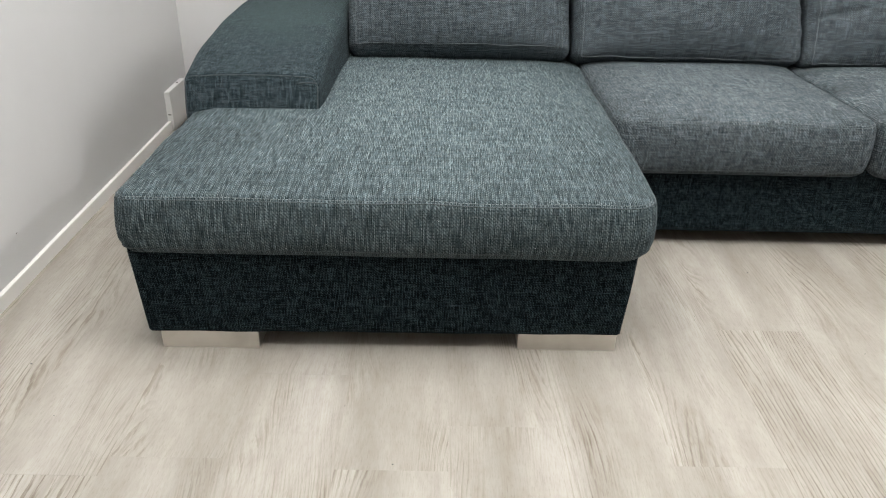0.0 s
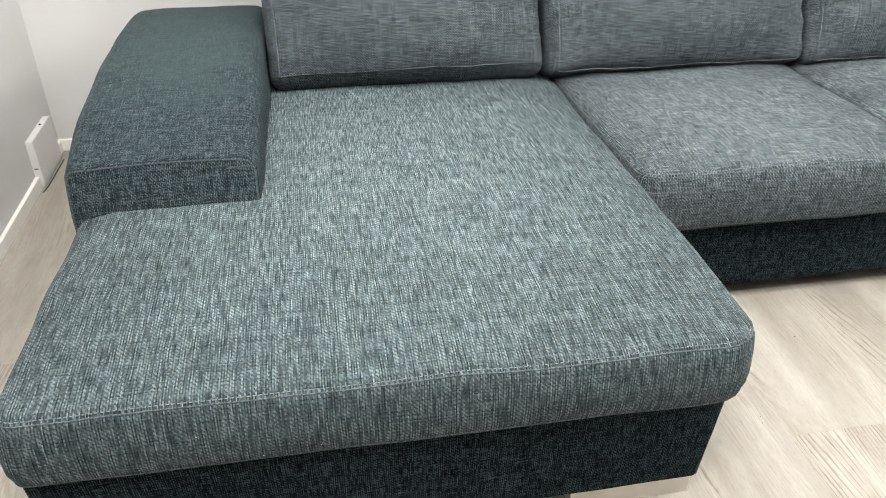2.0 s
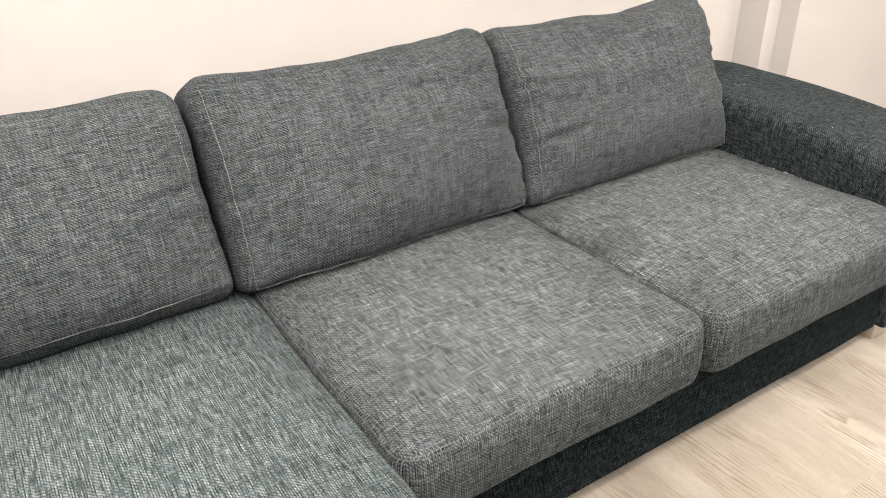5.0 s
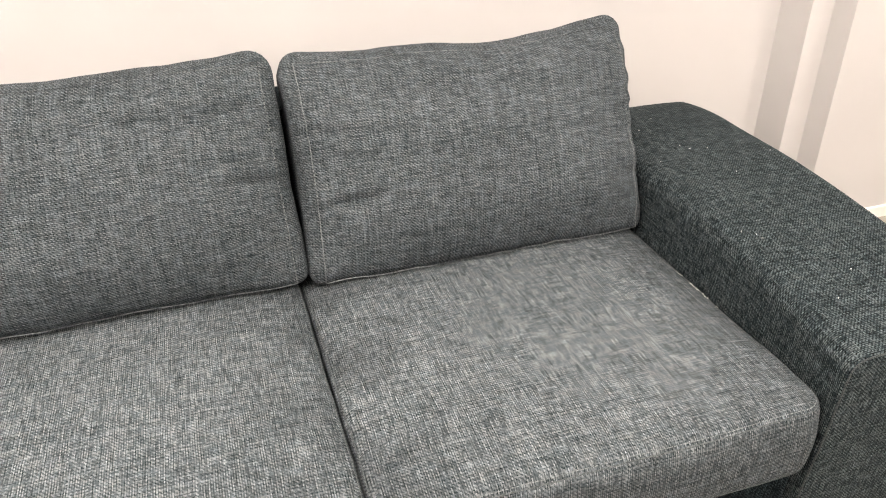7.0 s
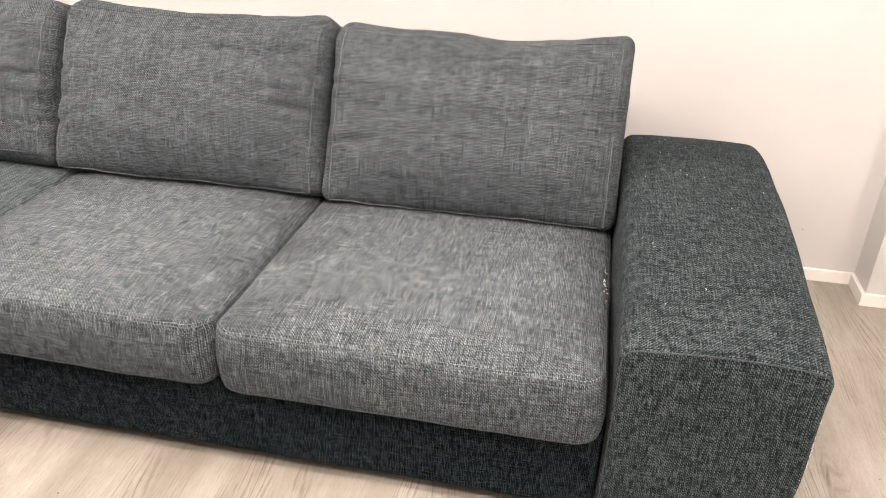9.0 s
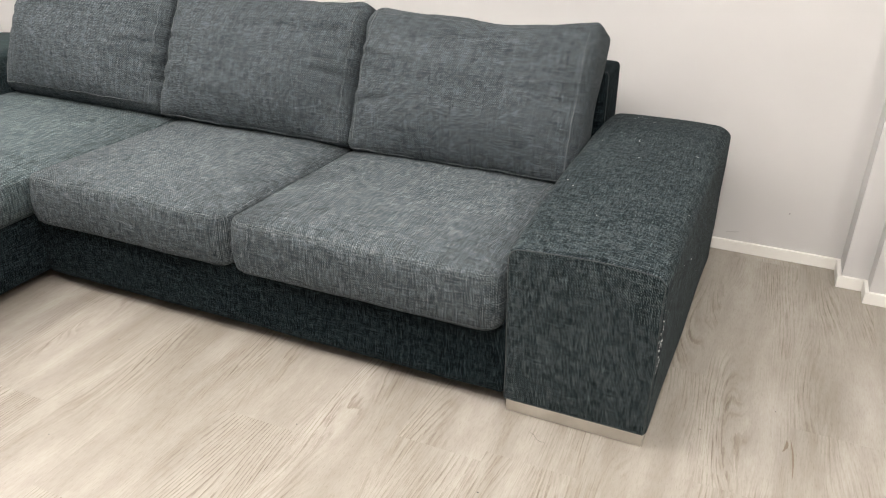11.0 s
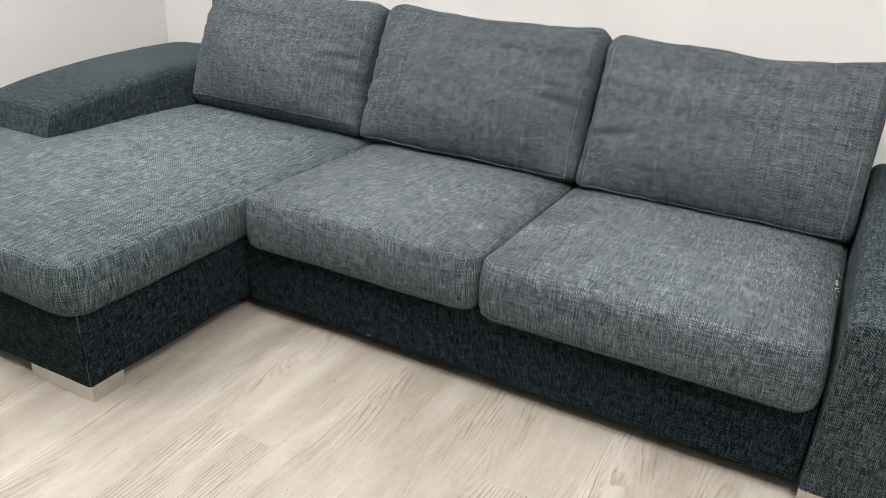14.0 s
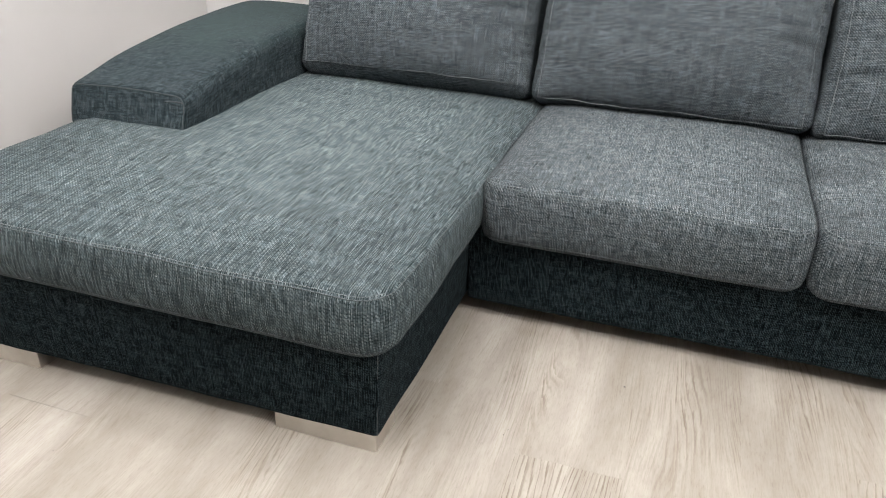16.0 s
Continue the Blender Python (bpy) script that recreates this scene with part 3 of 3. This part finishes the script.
# armrests: the front panel lies in x, z and the depth runs to the back
def armrest(x0, x1, y0, y1, z0, z1, lean, seed, lift, bow, material, tip=0.0, drop=0.026, outer=(0.030, 0.030)):
    w, h, d = x1 - x0, z1 - z0, y1 - y0

    def deform(u, v, n):
        # n runs from the back to the front
        f = 1 - n / d
        t = (v + h / 2) / h
        rise = lift * math.sin(min(1.0, f / 0.62) * math.pi / 2) - drop * max(0.0, (f - 0.80) / 0.20) ** 2
        soft = (1 - abs(2 * u / w) ** 3) * 0.007
        z = z0 + (v + h / 2) + (rise + soft) * max(0.0, (t - 0.25) / 0.75)
        y = y1 - n + (lean * (1 - t) + tip * max(0.0, (t - 0.8) / 0.2)) * (n / d) ** 3
        x = (x0 + x1) / 2 + u
        p = Vector((x, y, z))
        belly = 0.008 * math.sin(math.pi * t) * math.sin(math.pi * min(1, f * 1.0))
        x += ((belly + bow[1] * f) if u > 0 else -belly - bow[0] * math.sin(math.pi * min(1.0, f) ** 0.8)) * abs(2 * u / w) ** 6
        return Vector((x + wobble(p, 6, 0.004, seed), y + wobble(p, 6, 0.003, seed + 2), z + wobble(p, 5, 0.004, seed + 4) * t))

    bm, rings, edge = soft_block(w, h, d, (*outer, 0.010, 0.010), 0.012, 0.03, deform, step=0.02, turn=(True, True, False), shift=(seed, seed), top_rings=8)
    ob = part("armrest", bm, material, sofa, smooth=True)
    centre = Vector(((x0 + x1) / 2, y0 + 0.2, (z0 + z1) / 2))
    part("seam", tube(pushed(rings[edge + 3], centre, 0.0006), 0.0017, 6, True), SEAM, ob, "dark corded seam", smooth=True)
    return ob


def pinched_corner(arm, x0, x1, y, z):
    """The short tucked seam at the inner upper corner of an armrest's front."""
    path = []
    for i in range(13):
        q = on_surface(arm, (x0 + (x1 - x0) * i / 12, y - 0.4, z + 0.004 * math.sin(i / 4)), (0, 1, 0))
        if q:
            path.append(q[0] + q[1] * 0.0004)
    if len(path) > 2:
        part("seam", tube(path, 0.0019, 6), SEAM, arm, "dark tucked seam", smooth=True)


arm_right = armrest(1.990, 2.345, 2.036, 3.10, 0.047, 0.487, 0.03, 21.0, 0.045, (0.0, 0.026), ARM_FABRIC)
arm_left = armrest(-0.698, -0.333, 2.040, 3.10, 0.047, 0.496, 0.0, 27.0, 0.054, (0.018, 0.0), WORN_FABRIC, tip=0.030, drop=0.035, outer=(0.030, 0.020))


# back cushions
def back_cushion(x0, x1, y_low, z_low, height, depth, lean, seed, sag, tall=(0.0, 0.0), spread=(0.0, 0.0), ear=0.0, corner=0.055, hem=0.010, creases=()):
    w, h = x1 - x0, height
    ang = radians(lean)
    up = Vector((0, math.sin(ang), math.cos(ang)))
    out = Vector((0, -math.cos(ang), math.sin(ang)))
    origin = Vector(((x0 + x1) / 2, y_low, z_low)) - out * depth

    def deform(u, v, n):
        fu, t, fn = 2 * u / w, min(1.0, max(0.0, (v + h / 2) / h)), n / depth
        front = max(0.0, (fn - 0.35) / 0.65)
        # the filling hangs low: full belly, rolled under at the bottom, slack towards the top
        low = 1 - max(0.0, 1 - t / 0.44) ** 2.5
        top = 1 - max(0.0, (t - 0.44) / 0.56) ** 2.4
        puff = (1 - abs(fu) ** 3.4) * min(low, top)
        high = max(0.0, (t - 0.5) / 0.5)
        nn = n + 0.096 * puff * front - 0.034 * front * max(0.0, (t - 0.80) / 0.20) ** 2 - 0.012 * puff * (1 - fn)
        edge_in = 0.005 * math.sin(math.pi * t) * abs(fu) ** 6
        uu = u - (edge_in if u > 0 else -edge_in) + (spread[1] if u > 0 else -spread[0]) * abs(fu) * t
        vv = v - sag * (1 - fu * fu) * high ** 2 + (tall[0] * (1 - fu) / 2 + tall[1] * (1 + fu) / 2) * high
        vv += ear * max(0.0, fu - 0.1) / 0.9 * high ** 2
        p = Vector((u + seed, v, n))
        fold = noise.noise(Vector((u * 1.8 + seed, v * 12.0 + 1.5 * u, seed + 4)))
        nn += 0.019 * fold * front * (1 - abs(fu) ** 6) * math.sin(math.pi * t)
        nn += (wobble(p, 4.5, 0.012, seed) + wobble(p, 12.0, 0.005, seed + 3)) * front
        # creases pressed into the cloth: start, height, reach, fall and depth
        for cu, ct, reach, fall, deep in creases:
            off = (v + h / 2 - ct * h - fall * (u - cu) + 0.012 * noise.noise(Vector((u * 9, cu, ct)))) / 0.011
            nn -= front * deep * (math.exp(-off * off) - 0.6 * math.exp(-((off - 2.2) / 1.6) ** 2)) * math.exp(-((u - cu) / reach) ** 2)
        # puckers at right angles to the side seams, and short ones under the top edge
        pull = max(0.0, abs(fu) - 0.58) / 0.42
        crease = noise.noise(Vector((u * 4.0 + seed, v * 30 + u * 5, seed))) + 0.6 * noise.noise(Vector((u * 9.0, v * 62, seed + 5)))
        nn += 0.019 * crease * front * pull * (1 - 0.4 * pull) * math.sin(math.pi * t) ** 0.5
        gather = noise.noise(Vector((u * 34 + v * 4, v * 4.0, seed + 2))) + 0.5 * noise.noise(Vector((u * 71, v * 6.0, seed + 9)))
        nn += 0.0045 * gather * front * high ** 3
        vv += (wobble(p, 5.0, 0.012, seed + 6) + wobble(p, 15.0, 0.0025, seed + 8)) * high ** 2
        # under the lower seam the cloth turns back and crumples
        under = max(0.0, 1 - (v + h / 2) / hem) if v + h / 2 < hem else 0.0
        nn -= front * under * (0.026 + 0.010 * noise.noise(Vector((u * 16, seed, 2.0))) + 0.004 * noise.noise(Vector((u * 47, seed, 5.0))))
        roll = max(0.0, 1 - t / 0.18)
        vv += (wobble((u, 0, seed), 9.0, 0.006, 3) + wobble((u, 0, seed), 24.0, 0.003, 8)) * roll * front
        uu += (wobble((v, n, seed), 6.0, 0.006, 2) + wobble((v, n, seed), 22.0, 0.0012, 7)) * abs(fu) ** 6
        return origin + Vector((uu, 0, 0)) + up * (vv + h / 2) + out * nn

    bm, rings, edge = soft_block(w, h, depth, (corner, 0.055, 0.036, 0.036), 0.030, 0.045, deform, step=0.012, turn=(False, False, True), shift=(seed * 2.3, seed), top_rings=26)
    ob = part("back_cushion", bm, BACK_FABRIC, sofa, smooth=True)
    centre = origin + up * (h / 2) + out * (depth * 0.4)
    inset = 0.030
    n = int(w / 0.012)
    line = [(-w / 2 + inset + (w - 2 * inset) * i / n, -h / 2 + hem) for i in range(n + 1)]
    m = int((h - hem - inset) / 0.012)
    line += [(w / 2 - inset, -h / 2 + hem + (h - hem - inset) * i / m) for i in range(1, m + 1)]
    line += [(w / 2 - inset - (w - 2 * inset) * i / n, h / 2 - inset) for i in range(1, n + 1)]
    line += [(-w / 2 + inset, h / 2 - inset - (h - hem - inset) * i / m) for i in range(1, m)]
    line = [deform(u, v, depth) + out * 0.0004 for u, v in line]
    part("seam", tube(line, 0.0011, 6, True), WORN_SEAM, ob, smooth=True)
    part("stitching", stitches(line[n:n + m] , 0.005, 0.0035, 0.0014), THREAD, ob, "pale stitched seam")
    part("stitching", stitches(line[2 * n + m:], 0.005, 0.0035, 0.0014), THREAD, ob, "pale stitched seam")
    return ob


back_cushion(-0.328, 0.431, 2.648, 0.415, 0.472, 0.19, 24, 3.0, 0.014, (0.020, 0.0), (0.010, -0.005), hem=0.034,
             creases=[(0.30, 0.52, 0.13, 0.10, 0.008), (-0.10, 0.70, 0.24, -0.06, 0.006), (0.34, 0.24, 0.10, 0.25, 0.007)])
back_cushion(0.435, 1.222, 2.645, 0.411, 0.484, 0.19, 24, 15.0, 0.022, spread=(-0.004, -0.006),
             creases=[(-0.33, 0.30, 0.12, 0.12, 0.007), (0.20, 0.74, 0.26, 0.05, 0.006), (0.34, 0.45, 0.10, -0.12, 0.008)])
back_cushion(1.220, 1.984, 2.635, 0.407, 0.484, 0.19, 24, 31.0, 0.026, (0.0, 0.004), (-0.005, 0.0), 0.004, 0.036,
             creases=[(-0.33, 0.33, 0.15, 0.08, 0.011), (-0.02, 0.80, 0.26, 0.10, 0.008), (-0.30, 0.62, 0.16, -0.10, 0.008), (0.30, 0.55, 0.14, 0.12, 0.006)])


# feet
def foot(x0, x1, y0, y1):
    part("foot", box_bm(x0, x1, y0, y1, 0.0, 0.049, 0.0012), METAL, sofa, "satin metal plinth foot")


foot(-0.647, -0.419, 1.516, 1.62)
foot(0.188, 0.420, 1.532, 1.63)
foot(1.993, 2.337, 2.088, 2.19)
foot(-0.647, -0.419, 2.95, 3.05)
foot(1.993, 2.337, 2.95, 3.05)


# ---- small things of the room ----
def cable_box():
    b = thing("cable_box", "white plastic cable box above the baseboard in the corner", "cable box", (WX, 3.0, 0))
    part("body", box_bm(0.0, 0.022, 0.003, 0.212, 0.002, 0.159, 0.003), BOX_PAINT, b)
    part("cover", box_bm(0.0195, 0.025, 0.0, 0.215, 0.010, 0.162, 0.003), BOX_PAINT, b)
    bm = bmesh.new()
    bmesh.ops.create_cone(bm, cap_ends=True, segments=12, radius1=0.004, radius2=0.003, depth=0.003, matrix=Matrix.Translation((0.011, 0.14, 0.1605)))
    part("screw", bm, DARK, b, "dark screw head")
    part("slot", box_bm(0.006, 0.018, 0.0015, 0.004, 0.066, 0.069), DARK, b, "narrow dark slot in the end")
    # black cord, added to draw the dark line at the box's foot
    part("cable", tube([Vector((0.031, 0.205, 0.0022)), Vector((0.030, 0.10, 0.0022)), Vector((0.029, 0.012, 0.0022)), Vector((0.024, -0.030, 0.0022))], 0.0020), DARK, b, "black cord that draws the dark line under the box")



cable_box()


def flecks(points, size, seed, wire=0.0003):
    """Small bent fibres lying at given places, each with the surface's normal, in one mesh."""
    r = random.Random(seed)
    bm = bmesh.new()
    for p, nor in points:
        side = nor.orthogonal().normalized()
        turn = Matrix.Rotation(r.uniform(0, math.tau), 3, nor)
        along = turn @ side
        across = nor.cross(along)
        n = size * r.uniform(0.4, 1.2)
        bend = r.uniform(-0.5, 0.5) * n
        tube([p + nor * 0.0006, p + along * n * 0.5 + across * bend + nor * (0.0008 + 0.2 * n * r.random()), p + along * n + nor * 0.0006],
             wire * r.uniform(0.7, 1.5), 4, False, bm)
    return bm


def on_surface(ob, start, way):
    hit, place, normal, _ = ob.ray_cast(Vector(start), Vector(way))
    return (place, normal) if hit else None


def lint():
    r = random.Random(8)
    spots = []
    for _ in range(20):
        spots.append(on_surface(arm_right, (r.uniform(2.02, 2.34), 2.06 + 0.95 * r.random() ** 0.8, 1.0), (0, 0, -1)))
    for _ in range(5):
        spots.append(on_surface(arm_right, (3.0, r.uniform(2.05, 2.6), r.uniform(0.2, 0.45)), (-1, 0, 0)))
    tagged(part("lint", flecks([q for q in spots if q], 0.0042, 3), LINT), "pale lint flecks lying on the dark armrest", "lint", kind="stuff")
    few = [on_surface(chaise_cushion, (r.uniform(-0.6, 0.4), r.uniform(1.6, 2.5), 1.0), (0, 0, -1)) for _ in range(9)]
    few += [on_surface(chaise_cushion, (r.uniform(-0.6, 0.3), 1.0, r.uniform(0.29, 0.36)), (0, 1, 0)) for _ in range(6)]
    few = [q for q in few if q]
    tagged(part("lint", flecks(few, 0.0036, 5), LINT), "pale lint flecks lying on the seat fabric", "lint", kind="stuff")


def worn_edge():
    """Pulled threads on the outer front edge of the armrest."""
    r = random.Random(4)
    spots = []
    for _ in range(34):
        z = r.gauss(0.30, 0.055)
        q = on_surface(arm_right, (2.50, 1.90 + 0.012 * r.random(), z), (-0.72, 0.69, 0))
        if q:
            spots.append(q)
    part("pulled_threads", flecks(spots, 0.007, 9, 0.00035), LINT, sofa, "pale pulled threads on a worn edge")["kind"] = "stuff"
    spots = [on_surface(arm_right, (x, 1.5, 0.075), (0, 1, 0)) for x in (1.998, 2.003, 2.008, 2.012)]
    part("pulled_threads", flecks([(p - Vector((0, 0, 0.02)), Vector((0, -0.5, -0.85)).normalized()) for p, _ in [q for q in spots if q]], 0.016, 12, 0.0004), LINT, sofa, "loose pale threads at the hem")["kind"] = "stuff"


def frayed_side():
    """Pale frayed threads on the edge of the seat cushion beside the armrest."""
    r = random.Random(14)
    spots = [on_surface(seat_right, (1.962 + 0.008 * r.random(), r.gauss(2.42, 0.03), 1.0), (0, 0, -1)) for _ in range(16)]
    part("pulled_threads", flecks([q for q in spots if q], 0.007, 15, 0.0006), LINT, seat_right, "pale frayed threads on the edge")["kind"] = "stuff"


bpy.context.view_layer.update()
frayed_side()
pinched_corner(arm_left, -0.395, -0.340, 2.05, 0.478)
lint()
worn_edge()


def wall_mark(parent, place, normal, wide, high, turn=0.0):
    """A small flat scuff on a wall."""
    bm = bmesh.new()
    bmesh.ops.create_circle(bm, cap_ends=True, segments=10, radius=0.5)
    way = Vector(normal).to_track_quat("Z", "Y").to_matrix().to_4x4()
    bm.transform(Matrix.Translation(Vector(place) + Vector(normal) * 0.0006) @ way @ pose(0, 0, 0, 0, 0, turn) @ Matrix.Diagonal((wide, high, 1, 1)))
    part("scuff", bm, SCUFF, parent)


wall_mark(wall_left, (WX, 1.812, 0.139), (1, 0, 0), 0.005, 0.004)
wall_mark(wall_back, (2.599, BY, 0.173), (0, -1, 0), 0.004, 0.004)
wall_mark(wall_back, (2.430, BY, 0.070), (0, -1, 0), 0.052, 0.0012, 12)


def crumbs():
    r = random.Random(2)
    bm = bmesh.new()
    for x, y in CRUMBS:
        bmesh.ops.create_icosphere(bm, subdivisions=1, radius=r.uniform(0.0011, 0.002),
                                   matrix=Matrix.Translation((x, y, 0.0009)) @ Matrix.Diagonal((r.uniform(0.7, 1.8), r.uniform(0.7, 1.4), 0.6, 1)))
    tagged(part("crumbs", bm, SCUFF), "tiny dark crumbs lying on the floor", "crumbs", kind="stuff")
    bm = tube([Vector((HAIR[0][0] + (HAIR[1][0] - HAIR[0][0]) * k / 8, HAIR[0][1] + (HAIR[1][1] - HAIR[0][1]) * k / 8 + 0.004 * math.sin(k), 0.0007)) for k in range(9)], 0.0004, 4)
    tagged(part("loose_thread", bm, SCUFF), "short dark thread lying on the floor", "thread")


CRUMBS = [(2.035, 1.786), (2.459, 2.213), (2.627, 2.365), (1.021, 1.538), (1.543, 1.817), (-0.921, 1.438), (-0.792, 1.264), (-0.196, 1.312),
          (-0.083, 1.141), (0.650, 1.672), (0.655, 1.690), (0.870, 1.922)]
HAIR = [(2.078, 2.026), (2.122, 2.000)]
crumbs()


def wood_knot(x, y, length, wide, turn):
    """A dark crack with a small knot in a plank, a hair above its face."""
    r = random.Random(6)
    bm = bmesh.new()
    n = 14
    left, right = [], []
    for i in range(n + 1):
        f = i / n
        half = wide * (math.sin(math.pi * f) ** 0.8 * (0.55 + 0.45 * r.random()) + 0.05)
        bend = 0.006 * math.sin(2.6 * f)
        left.append(bm.verts.new((bend - half, (f - 0.5) * length, 0.0)))
        right.append(bm.verts.new((bend + half, (f - 0.5) * length, 0.0)))
    for i in range(n):
        bm.faces.new((left[i], right[i], right[i + 1], left[i + 1]))
    bm.transform(pose(x, y, 0.0005, 0, 0, turn))
    part("wood_knot", bm, KNOT, floor, "dark brown crack in the plank")


wood_knot(2.668, 2.19, 0.15, 0.0026, 4)
wood_knot(2.652, 2.235, 0.05, 0.0045, -6)

# ---- floor planks ----
PLANK_W, PLANK_L, X0 = 0.22, 1.22, -0.635
JOINTS = {-1: 1.097, 1: 1.42, 6: 1.63, 8: 1.40, 14: 2.02, 15: 2.315}


def plank_mesh(w, l, gap=0.00003, wood=OAK):
    bm = box_bm(0.00002, w - 0.00002, gap, l - gap, -0.004, 0.0)
    me = bpy.data.meshes.new("plank")
    bm.to_mesh(me)
    bm.free()
    me.materials.append(wood)
    return me


FIGURED = {-1: 0.9, 6: 1.1, 7: 1.3, 8: 0.9, 9: 1.2, 10: 1.3, 11: 1.0}   # boards with strong grain, up to this middle
boards = {}
rng = random.Random(5)
k = -3
while X0 + PLANK_W * k < EX:
    x = X0 + PLANK_W * k
    x0, x1 = max(x, WX), min(x + PLANK_W, EX)
    y = JOINTS.get(k, rng.uniform(0.0, PLANK_L))
    while y > FY:
        y -= PLANK_L
    while y < BY and x1 > x0:
        y0, y1 = max(y, FY), min(y + PLANK_L, BY)
        figured = y + PLANK_L / 2 < FIGURED.get(k, -9.0)
        key = (round(x1 - x0, 4), round(y1 - y0, 4), k in JOINTS, figured)
        if key not in boards:
            boards[key] = plank_mesh(x1 - x0, y1 - y0, 0.00016 if k in JOINTS else 0.00003, FIGURED_OAK if figured else OAK)
        ob = new("plank", boards[key])
        ob.location = (x0, y0, 0)
        ob.parent = floor
        y += PLANK_L
    k += 1
